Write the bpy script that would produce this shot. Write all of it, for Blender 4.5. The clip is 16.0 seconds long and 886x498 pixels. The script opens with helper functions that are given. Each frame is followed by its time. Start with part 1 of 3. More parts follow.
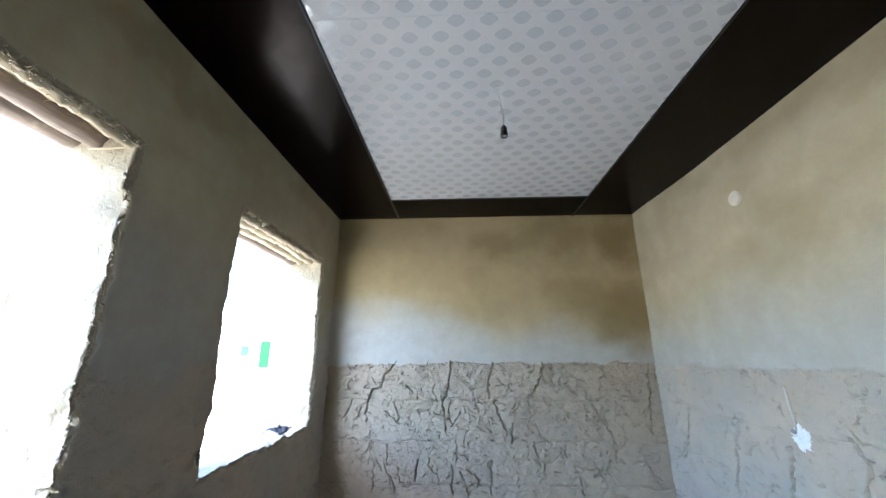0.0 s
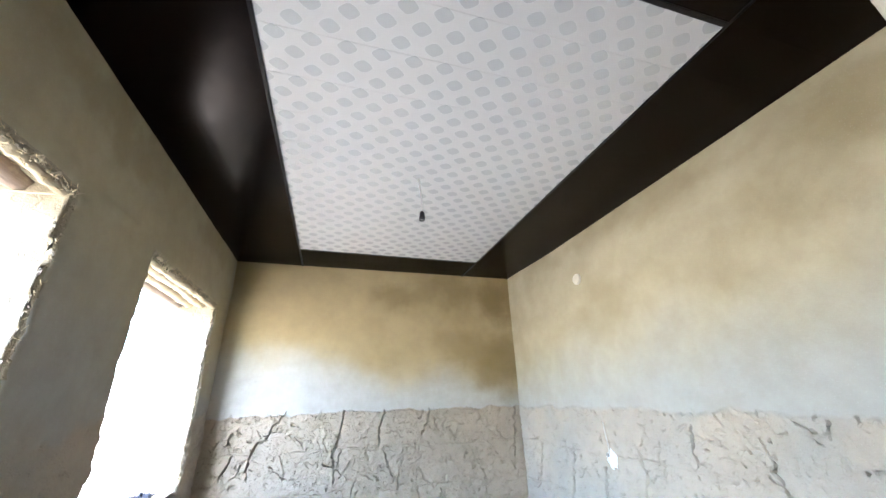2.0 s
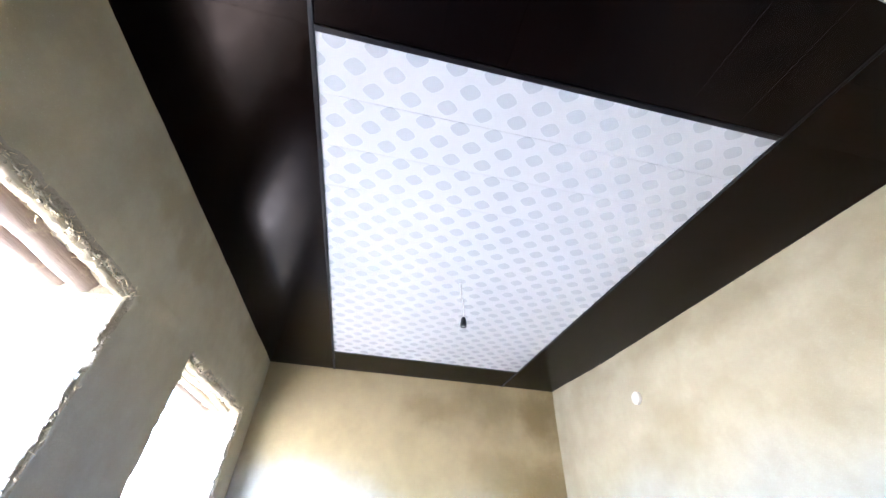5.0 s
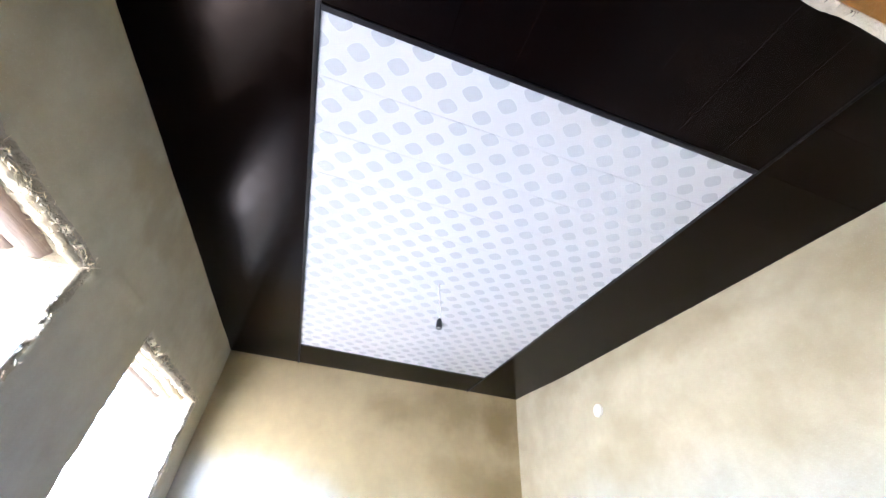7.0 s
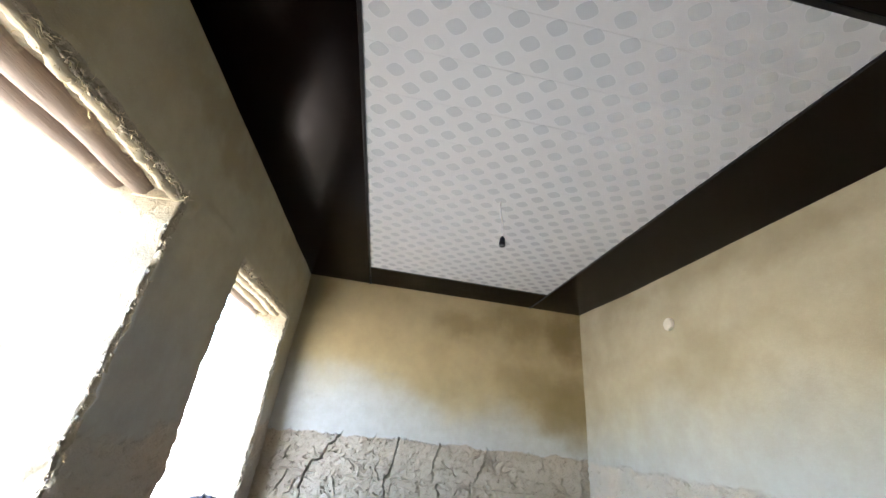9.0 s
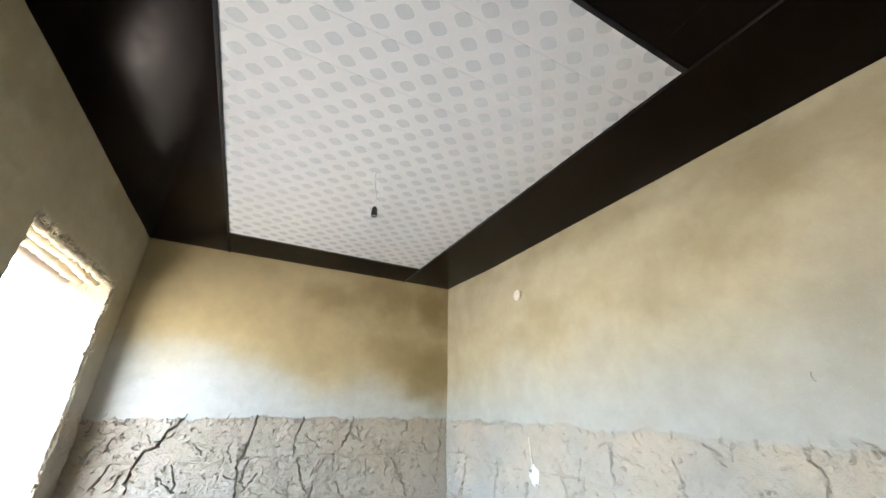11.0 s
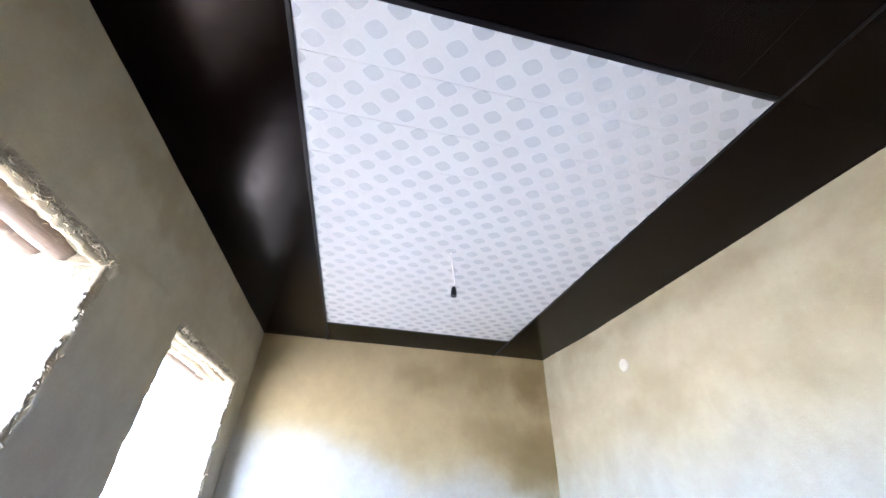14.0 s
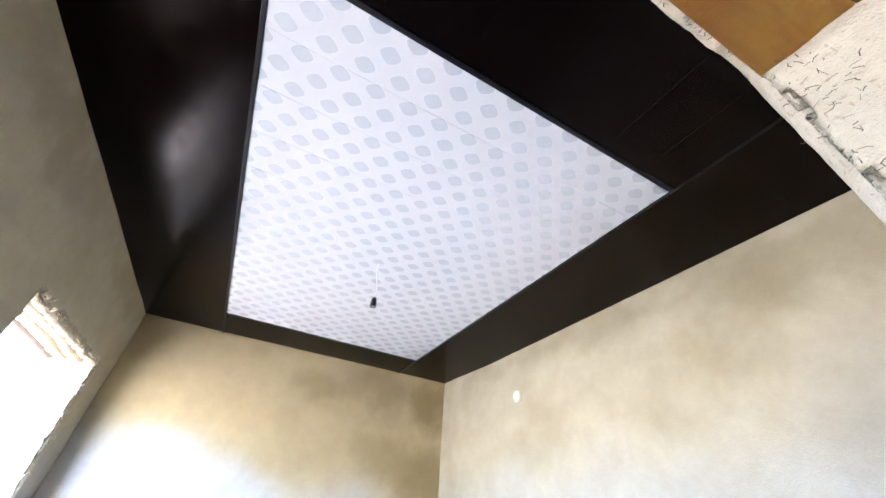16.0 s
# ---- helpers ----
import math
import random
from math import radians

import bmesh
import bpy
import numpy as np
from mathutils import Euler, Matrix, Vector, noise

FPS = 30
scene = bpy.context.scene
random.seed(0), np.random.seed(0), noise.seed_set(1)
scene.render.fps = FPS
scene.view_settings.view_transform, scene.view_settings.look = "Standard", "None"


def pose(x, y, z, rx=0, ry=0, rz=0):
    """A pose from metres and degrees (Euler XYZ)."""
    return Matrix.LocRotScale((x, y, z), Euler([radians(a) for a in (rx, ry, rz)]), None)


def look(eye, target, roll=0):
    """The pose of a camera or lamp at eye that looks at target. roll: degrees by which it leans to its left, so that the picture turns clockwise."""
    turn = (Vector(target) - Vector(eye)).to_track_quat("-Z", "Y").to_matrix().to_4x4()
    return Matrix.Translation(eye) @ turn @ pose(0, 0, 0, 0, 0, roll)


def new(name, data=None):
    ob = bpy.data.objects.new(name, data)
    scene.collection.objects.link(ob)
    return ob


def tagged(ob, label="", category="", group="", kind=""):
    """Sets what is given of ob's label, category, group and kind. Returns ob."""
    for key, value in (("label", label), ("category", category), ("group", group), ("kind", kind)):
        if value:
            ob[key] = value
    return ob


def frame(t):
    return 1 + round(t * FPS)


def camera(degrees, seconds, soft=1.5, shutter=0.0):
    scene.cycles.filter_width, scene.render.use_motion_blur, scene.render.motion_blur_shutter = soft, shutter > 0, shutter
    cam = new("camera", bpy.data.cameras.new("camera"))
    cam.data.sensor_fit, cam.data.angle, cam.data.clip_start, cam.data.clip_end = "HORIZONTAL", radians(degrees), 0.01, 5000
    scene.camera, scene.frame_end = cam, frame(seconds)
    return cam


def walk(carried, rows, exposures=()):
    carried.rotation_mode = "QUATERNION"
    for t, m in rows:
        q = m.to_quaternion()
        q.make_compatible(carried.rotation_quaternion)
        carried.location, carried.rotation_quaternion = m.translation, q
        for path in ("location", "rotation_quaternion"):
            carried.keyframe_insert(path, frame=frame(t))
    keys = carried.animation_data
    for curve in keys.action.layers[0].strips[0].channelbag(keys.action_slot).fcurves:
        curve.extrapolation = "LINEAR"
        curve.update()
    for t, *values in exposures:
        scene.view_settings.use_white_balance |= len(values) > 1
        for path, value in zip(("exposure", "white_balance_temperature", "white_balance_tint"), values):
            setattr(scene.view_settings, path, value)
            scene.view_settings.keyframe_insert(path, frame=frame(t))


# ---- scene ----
cam = camera(101.6, 16.0)
PATH = [
    (0, (1.079, 0.96, 1.429), (0.99, 2.879, 1.985), -0.1),
    (0.5, (1.037, 0.93, 1.457), (1.193, 2.796, 2.161), 1.5),
    (1, (0.962, 0.886, 1.467), (1.326, 2.695, 2.237), 0.4),
    (1.5, (0.914, 0.766, 1.469), (1.291, 2.526, 2.34), 0.0),
    (2, (0.885, 0.638, 1.444), (1.415, 2.41, 2.205), -1.6),
    (2.5, (0.856, 0.661, 1.455), (1.383, 2.389, 2.314), -1.6),
    (3, (0.811, 0.72, 1.474), (1.313, 2.425, 2.391), -1.2),
    (3.5, (0.847, 0.72, 1.488), (1.376, 2.351, 2.518), -2.7),
    (4, (0.888, 0.686, 1.504), (1.244, 2.299, 2.632), 1.2),
    (4.2, (0.892, 0.675, 1.51), (1.176, 2.286, 2.661), 1.7),
    (6.3, (0.76, 0.729, 1.511), (1.138, 2.2, 2.812), 6.5),
    (6.5, (0.775, 0.726, 1.511), (1.207, 2.193, 2.8), 5.6),
    (7, (0.81, 0.721, 1.507), (1.236, 2.226, 2.752), 4.6),
    (7.5, (0.819, 0.737, 1.504), (1.199, 2.295, 2.699), 5.1),
    (8, (0.816, 0.757, 1.499), (1.116, 2.342, 2.68), 6.1),
    (8.2, (0.801, 0.756, 1.495), (0.973, 2.411, 2.606), 6.8),
    (10.3, (0.796, 0.764, 1.448), (1.256, 2.557, 2.207), 2.0),
    (10.5, (0.822, 0.764, 1.44), (1.474, 2.484, 2.223), 1.7),
    (11, (0.858, 0.733, 1.44), (1.691, 2.363, 2.247), 1.0),
    (11.5, (0.872, 0.729, 1.441), (1.666, 2.372, 2.259), 0.3),
    (12, (0.892, 0.715, 1.436), (1.711, 2.33, 2.286), 0.2),
    (12.5, (0.916, 0.707, 1.446), (1.749, 2.308, 2.309), -0.6),
    (13, (0.919, 0.719, 1.447), (1.764, 2.304, 2.327), -0.2),
    (13.5, (0.905, 0.72, 1.461), (1.628, 2.303, 2.447), -0.2),
    (13.7, (0.91, 0.721, 1.5), (1.476, 2.344, 2.523), -0.7),
    (14, (0.885, 0.719, 1.506), (1.218, 2.348, 2.618), 1.9),
    (14.2, (0.859, 0.719, 1.498), (1.032, 2.348, 2.645), 4.0),
    (14.5, (0.863, 0.706, 1.502), (1.013, 2.338, 2.648), 4.7),
    (15, (0.911, 0.695, 1.506), (1.319, 2.273, 2.664), 3.2),
    (15.5, (0.9, 0.676, 1.509), (1.498, 2.169, 2.697), 3.5),
    (16, (0.852, 0.698, 1.481), (1.55, 2.133, 2.686), 4.6),
]
EXPOSURES = [(0, 4.94, 5070, 7), (1.5, 5.50, 5400, 10), (3.5, 6.00, 5310, 11), (4.2, 6.19, 4920, 16), (7, 6.36, 4920, 16), (7.5, 6.17, 4920, 17),
             (8, 6.06, 4880, 17), (8.2, 5.81, 4970, 16), (10.3, 5.11, 6100, 4), (10.6, 5.53, 5900, 6), (11.5, 5.68, 5520, 9), (13, 5.95, 5380, 14),
             (13.7, 6.00, 5290, 16), (14.2, 6.06, 4750, 15), (14.5, 5.71, 4660, 13), (15, 5.68, 5060, 16), (15.5, 6.11, 5010, 17), (16, 6.21, 5060, 17)]
walk(cam, [(t, look(eye, aim, roll)) for t, eye, aim, roll in PATH],
     EXPOSURES)

# ---- sky and sun ----
SUN_UP, SUN_ROUND = 62.0, 178.0
world = bpy.data.worlds.new("world")
scene.world = world
world.use_nodes = True
wn = world.node_tree.nodes
sky = wn.new("ShaderNodeTexSky")
sky.sky_type, sky.sun_disc = "NISHITA", False
sky.dust_density, sky.air_density = 3.0, 1.0
sky.sun_elevation, sky.sun_rotation = radians(SUN_UP), radians(SUN_ROUND)
wn["Background"].inputs["Strength"].default_value = 0.15
world.node_tree.links.new(sky.outputs[0], wn["Background"].inputs["Color"])
lamp = bpy.data.lights.new("sun", "SUN")
lamp.energy, lamp.angle, lamp.color = 3.2, radians(0.6), (1.0, 0.95, 0.87)
sun = new("sun", lamp)
up, rnd = radians(SUN_UP), radians(SUN_ROUND)
toward = Vector((math.sin(rnd) * math.cos(up), math.cos(rnd) * math.cos(up), math.sin(up)))
sun.matrix_world = look((0, 0, 30), Vector((0, 0, 30)) - toward)


# ---- materials ----
class Mat:
    """A small builder of node materials."""

    def __init__(self, name, rough=0.8, spec=0.3):
        self.m = bpy.data.materials.new(name)
        self.m.use_nodes = True
        self.t = self.m.node_tree
        self.b = self.t.nodes["Principled BSDF"]
        self.b.inputs["Roughness"].default_value = rough
        self.b.inputs["Specular IOR Level"].default_value = spec
        self.co = self.node("ShaderNodeTexCoord").outputs["Object"]

    def node(self, kind):
        return self.t.nodes.new(kind)

    def link(self, a, b):
        self.t.links.new(a, b)

    def noise(self, scale, detail=4.0, rough=0.6, stretch=(1, 1, 1)):
        mp = self.node("ShaderNodeMapping")
        mp.inputs["Scale"].default_value = stretch
        self.link(self.co, mp.inputs["Vector"])
        n = self.node("ShaderNodeTexNoise")
        n.inputs["Scale"].default_value, n.inputs["Detail"].default_value = scale, detail
        n.inputs["Roughness"].default_value = rough
        self.link(mp.outputs[0], n.inputs["Vector"])
        return n.outputs["Fac"]

    def math(self, op, a, b=0.0, c=0.0):
        n = self.node("ShaderNodeMath")
        n.operation = op
        for s, v in zip(n.inputs, (a, b, c)):
            if isinstance(v, (int, float)):
                s.default_value = v
            else:
                self.link(v, s)
        return n.outputs[0]

    def ramp(self, v, lo, hi, a=0.0, b=1.0):
        n = self.node("ShaderNodeMapRange")
        n.interpolation_type = "SMOOTHSTEP"
        self.link(v, n.inputs["Value"])
        for k, x in (("From Min", lo), ("From Max", hi), ("To Min", a), ("To Max", b)):
            n.inputs[k].default_value = x
        return n.outputs["Result"]

    def mix(self, f, a, b, blend="MIX"):
        n = self.node("ShaderNodeMix")
        n.data_type, n.blend_type = "RGBA", blend
        for s, v in ((n.inputs[0], f), (n.inputs[6], a), (n.inputs[7], b)):
            if isinstance(v, (int, float)):
                s.default_value = v
            elif isinstance(v, tuple):
                s.default_value = (*v, 1)
            else:
                self.link(v, s)
        return n.outputs[2]

    def axis(self, k):
        n = self.node("ShaderNodeSeparateXYZ")
        self.link(self.co, n.inputs[0])
        return n.outputs[k]

    def attr(self, name):
        n = self.node("ShaderNodeAttribute")
        n.attribute_name = name
        return n.outputs["Fac"]

    def bump(self, h, dist=0.002, strength=1.0):
        n = self.node("ShaderNodeBump")
        n.inputs["Distance"].default_value, n.inputs["Strength"].default_value = dist, strength
        self.link(h, n.inputs["Height"])
        self.link(n.outputs[0], self.b.inputs["Normal"])

    def put(self, colour, rough=None):
        if isinstance(colour, tuple):
            self.b.inputs["Base Color"].default_value = (*colour, 1)
        else:
            self.link(colour, self.b.inputs["Base Color"])
        if rough is not None:
            self.link(rough, self.b.inputs["Roughness"])
        return self.m


def earth_wall(name, stain, ochre, band_lo, band_hi, mud_a, mud_b, tilt=(0.0, 0.0), spots=(), along=0, pale_tone=1.0):
    """Earth plaster, ochre above a paler band, over raw mud courses below."""
    k = Mat(name, 0.92, 0.12)
    z = k.axis(2)
    cloud = k.noise(1.3, 5, 0.55)
    fine = k.noise(9, 6, 0.65)
    grain = k.noise(120, 3, 0.6)
    slope = k.math("ADD", k.math("MULTIPLY", k.math("SUBTRACT", k.axis(0), 1.3), tilt[0]), k.math("MULTIPLY", k.math("SUBTRACT", k.axis(1), 2.6), tilt[1]))
    high = k.ramp(k.math("ADD", k.math("ADD", z, slope), k.math("MULTIPLY", k.math("SUBTRACT", cloud, 0.5), 0.75)), band_lo, band_hi)
    pale = k.mix(fine, tuple(c * pale_tone for c in (0.41, 0.385, 0.325)), tuple(c * pale_tone for c in (0.51, 0.48, 0.41)))
    warm = k.mix(fine, tuple(c * 0.86 for c in ochre), ochre)
    plaster = k.mix(high, pale, warm)
    blot = k.ramp(k.noise(1.7, 4, 0.5, (1, 1, 1.2)), 0.42, 0.72)
    blot2 = k.ramp(k.noise(4.5, 4, 0.5), 0.45, 0.75)
    reach = k.ramp(k.math("ADD", k.axis(0), k.math("MULTIPLY", cloud, 1.2)), 1.3, 2.7, 0.45, 1.0)
    dark = k.math("MULTIPLY", reach, k.math("MULTIPLY", k.math("MULTIPLY", k.math("ADD", blot, k.math("MULTIPLY", blot2, 0.35)), high), stain))
    plaster = k.mix(dark, plaster, (0.165, 0.12, 0.035))
    warp = k.math("MULTIPLY", k.math("SUBTRACT", k.noise(2.6, 5, 0.6), 0.5), 0.55)
    warp2 = k.math("MULTIPLY", k.math("SUBTRACT", k.noise(3.1, 5, 0.6), 0.5), 0.55)
    for su, sz, ru, rz, amount in spots:
        du = k.math("DIVIDE", k.math("ADD", k.math("SUBTRACT", k.axis(along), su), warp), ru)
        dz = k.math("DIVIDE", k.math("ADD", k.math("SUBTRACT", z, sz), warp2), rz)
        d2 = k.math("SQRT", k.math("ADD", k.math("MULTIPLY", du, du), k.math("MULTIPLY", dz, dz)))
        plaster = k.mix(k.ramp(d2, 0.25, 1.15, amount, 0.0), plaster, (0.175, 0.125, 0.04))
    mud_tone = k.mix(k.ramp(k.noise(2.6, 5), 0.35, 0.65), mud_a, mud_b)
    mud_tone = k.mix(k.math("MULTIPLY", fine, 0.5), mud_tone, (0.27, 0.23, 0.175))
    mottle = k.ramp(k.noise(7, 8, 0.7), 0.3, 0.7, 0.0, 0.22)
    plaster = k.mix(mottle, plaster, (0.24, 0.19, 0.12))
    scuff = k.ramp(k.noise(3.2, 9, 0.78, (1, 1, 2.2)), 0.60, 0.70, 0.0, 0.22)
    plaster = k.mix(scuff, plaster, (0.30, 0.28, 0.25))
    coat = k.attr("coat")
    colour = k.mix(coat, mud_tone, plaster)
    speck = k.ramp(k.noise(260, 2, 0.5), 0.62, 0.75, 0.0, 0.25)
    colour = k.mix(speck, colour, (0.62, 0.58, 0.48))
    rough_h = k.math("ADD", k.math("MULTIPLY", grain, 0.35), k.math("MULTIPLY", k.noise(38, 5, 0.7), 0.65))
    amount = k.ramp(coat, 0.0, 1.0, 1.0, 0.10)
    k.bump(k.math("MULTIPLY", rough_h, amount), 0.016)
    return k.put(colour)


# tilt lifts the pale band, so the window-lit left side is lighter in colour
M_NORTH = earth_wall("stained_earth_plaster", 0.38, (0.485, 0.385, 0.205), 1.48, 1.86, (0.46, 0.375, 0.265), (0.47, 0.378, 0.262), (0.13, 0.0),
                     # stains, and a last spot that paints shade into the top left corner
                     [(2.44, 2.40, 0.34, 0.34, 0.75), (1.42, 2.33, 0.30, 0.17, 0.42), (1.92, 2.42, 0.30, 0.22, 0.45), (2.46, 1.72, 0.34, 0.30, 0.60), (2.02, 1.92, 0.34, 0.24, 0.34), (0.10, 2.48, 0.30, 0.20, 0.45)])
M_WALL = earth_wall("ochre_earth_plaster", 0.30, (0.48, 0.42, 0.275), 1.45, 2.05, (0.43, 0.38, 0.305), (0.50, 0.41, 0.30), (0.0, 0.10),
                    [(1.45, 2.12, 0.22, 0.17, 0.22), (1.15, 2.42, 0.40, 0.22, 0.35), (2.1, 2.5, 0.6, 0.14, 0.28), (3.3, 2.52, 0.5, 0.12, 0.22), (1.0, 1.75, 0.30, 0.30, 0.20)], 1, 0.83)


def strawed_mud():
    k = Mat("straw_mud", 0.95, 0.1)
    f = k.noise(14, 6, 0.65)
    c = k.mix(f, (0.275, 0.23, 0.155), (0.39, 0.34, 0.25))
    for turn in ((0.3, 1, 1), (1, 0.35, 1.2), (1, 1, 0.3)):
        c = k.mix(k.ramp(k.noise(210, 2, 0.4, turn), 0.66, 0.74, 0.0, 0.55), c, (0.22, 0.17, 0.11))
    dent = k.ramp(k.noise(24, 3, 0.5, (1, 1, 0.7)), 0.52, 0.62)
    k.bump(k.math("ADD", k.math("ADD", f, k.noise(60, 4, 0.7)), k.math("MULTIPLY", dent, -0.5)), 0.0045)
    return k.put(c)


M_STRAWMUD = strawed_mud()


def dark_pvc():
    k = Mat("dark_brown_gloss_panel", 0.2, 0.085)
    f = k.noise(2.2, 3, 0.5, (1, 1, 1))
    c = k.mix(f, (0.0010, 0.0003, 0.00015), (0.0015, 0.00045, 0.0002))
    k.b.inputs["Specular Tint"].default_value = (1.0, 0.74, 0.60, 1)
    k.bump(k.noise(3.0, 2, 0.5), 0.004, 0.35)
    return k.put(c, k.ramp(k.noise(26, 4, 0.6), 0.3, 0.7, 0.17, 0.25))


M_DARK = dark_pvc()


def white_pvc():
    """White ceiling panel with staggered lozenges of pearl ink, smoother than their ground."""
    k = Mat("white_lozenge_panel", 0.35, 0.5)
    px, py = 0.12, 0.1333
    u = k.math("DIVIDE", k.math("SUBTRACT", k.axis(0), 0.0), px)
    v = k.math("DIVIDE", k.math("SUBTRACT", k.axis(1), 0.0), py)

    def blot(du, dv):
        fu = k.math("ABSOLUTE", k.math("SUBTRACT", k.math("FRACT", k.math("ADD", u, du)), 0.5))
        fv = k.math("ABSOLUTE", k.math("SUBTRACT", k.math("FRACT", k.math("ADD", v, dv)), 0.5))
        d = k.math("ADD", k.math("POWER", k.math("DIVIDE", fu, 0.315), 1.45), k.math("POWER", k.math("DIVIDE", fv, 0.225), 1.45))
        return k.ramp(d, 0.84, 1.06, 1.0, 0.0)

    m = k.math("MAXIMUM", blot(0.0, 0.0), blot(0.5, 0.5))
    c = k.mix(m, (0.465, 0.46, 0.458), (0.545, 0.545, 0.552))
    r = k.ramp(m, 0, 1, 0.55, 0.26)
    k.link(k.math("MULTIPLY", m, 0.36), k.b.inputs["Metallic"])
    k.b.inputs["Specular IOR Level"].default_value = 0.15
    k.bump(k.noise(3.0, 2, 0.5), 0.004, 0.3)
    return k.put(c, r)


M_WHITE = white_pvc()


def plain(name, colour, rough=0.6, spec=0.4, spread=0.12, scale=20, relief=0.0):
    k = Mat(name, rough, spec)
    f = k.noise(scale, 4, 0.6)
    c = k.mix(f, tuple(x * (1 - spread) for x in colour), tuple(min(1, x * (1 + spread)) for x in colour))
    if relief:
        k.bump(k.noise(scale * 4, 4, 0.6), relief)
    return k.put(c)


def bark(name, a, b):
    k = Mat(name, 0.75, 0.2)
    f = k.noise(9, 6, 0.65, (6, 0.5, 6))
    c = k.mix(f, a, b)
    c = k.mix(k.ramp(k.noise(7, 5), 0.55, 0.7, 0, 0.6), c, (0.50, 0.42, 0.30))
    k.bump(f, 0.004)
    return k.put(c)


M_POLE = bark("weathered_pole", (0.17, 0.13, 0.105), (0.33, 0.26, 0.20))
M_POLEMUD = bark("mud_smeared_pole", (0.36, 0.295, 0.19), (0.52, 0.44, 0.31))


def amber_board():
    k = Mat("amber_varnished_board", 0.42, 0.4)
    c = k.mix(k.ramp(k.noise(5, 4, 0.6), 0.35, 0.65), (0.155, 0.058, 0.003), (0.20, 0.105, 0.006))
    c = k.mix(k.ramp(k.noise(16, 6, 0.6, (0.5, 3, 1)), 0.45, 0.75, 0.0, 0.5), c, (0.085, 0.028, 0.003))
    c = k.mix(k.ramp(k.noise(85, 2, 0.5, (0.5, 1, 1)), 0.70, 0.74, 0.0, 0.8), c, (0.26, 0.18, 0.06))
    k.bump(k.noise(45, 5, 0.6), 0.003)
    return k.put(c, k.ramp(k.noise(20, 4, 0.6), 0.3, 0.7, 0.3, 0.55))


M_PLANK = amber_board()
M_STRAW = plain("dry_straw", (0.52, 0.43, 0.25), 0.8, 0.2, 0.3, 40)
M_CHAFF = plain("dark_chaff", (0.10, 0.08, 0.06), 0.9, 0.1, 0.3, 40)
M_TRIM = plain("dark_trim", (0.006, 0.0045, 0.0045), 0.35, 0.2)
M_CABLE = plain("white_cable", (0.78, 0.78, 0.76), 0.45)
M_BAKELITE = plain("black_bakelite", (0.005, 0.005, 0.006), 0.3, 0.3)
M_BRASS = plain("worn_contact", (0.55, 0.53, 0.48), 0.4)
M_COVER = plain("cream_plastic", (0.64, 0.60, 0.49), 0.45)
M_GYPSUM = plain("white_gypsum", (0.85, 0.85, 0.84), 0.9, 0.1, 0.06, 50, 0.004)
M_CHASE = plain("plastered_cable", (0.58, 0.53, 0.43), 0.8, 0.2)
M_FLOOR = plain("trodden_earth", (0.17, 0.155, 0.13), 0.95, 0.1, 0.25, 5, 0.01)
M_GROUND = plain("dusty_ground", (0.215, 0.193, 0.155), 0.95, 0.1, 0.2, 2, 0.02)
M_LIME = plain("limewashed_wall", (0.78, 0.76, 0.70), 0.9, 0.1, 0.08, 2)
M_GREEN = plain("green_paint", (0.012, 0.050, 0.012), 0.9, 0.05)
M_BLUE = plain("blue_paint", (0.020, 0.036, 0.034), 0.9, 0.05)
M_RAG = plain("dark_cloth", (0.035, 0.037, 0.042), 0.9, 0.1, 0.3, 60)
M_DULL = plain("rusted_wire", (0.24, 0.22, 0.19), 0.6)


# ---- numbers and meshes ----
def lattice(ix, iy, iz, seed):
    s = np.sin(ix * 127.1 + iy * 311.7 + iz * 74.7 + seed * 53.3) * 43758.5453
    return s - np.floor(s)


def vnoise(p, scale, seed=0):
    """Smooth value noise, -1 to 1, at the points p (n, 3)."""
    q = p * scale + 100.0
    i = np.floor(q)
    f = q - i
    f = f * f * (3 - 2 * f)
    out = 0
    for dx in (0, 1):
        for dy in (0, 1):
            for dz in (0, 1):
                w = (f[:, 0] if dx else 1 - f[:, 0]) * (f[:, 1] if dy else 1 - f[:, 1]) * (f[:, 2] if dz else 1 - f[:, 2])
                out = out + w * lattice(i[:, 0] + dx, i[:, 1] + dy, i[:, 2] + dz, seed)
    return out * 2 - 1


def fbm(p, scale, octaves=4, seed=0, gain=0.5):
    out, a = 0, 1.0
    for o in range(octaves):
        out = out + a * vnoise(p, scale * 2.03 ** o, seed + o)
        a *= gain
    return out


def smooth(x, lo, hi):
    t = np.clip((x - lo) / (hi - lo), 0, 1)
    return t * t * (3 - 2 * t)


def mesh_ob(name, verts, faces, material, parent=None, shade=True):
    me = bpy.data.meshes.new(name)
    me.from_pydata([tuple(v) for v in verts], [], faces)
    if material is not None:
        me.materials.append(material)
    if shade:
        me.polygons.foreach_set("use_smooth", [True] * len(me.polygons))
    me.update()
    ob = new(name, me)
    ob.parent = parent
    return ob


def part(name, bm, material, parent=None, label="", shade=False):
    bmesh.ops.recalc_face_normals(bm, faces=bm.faces)
    me = bpy.data.meshes.new(name)
    bm.to_mesh(me)
    bm.free()
    me.materials.append(material)
    if shade:
        me.polygons.foreach_set("use_smooth", [True] * len(me.polygons))
    ob = new(name, me)
    ob.parent = parent
    if label:
        ob["label"] = label
    return ob


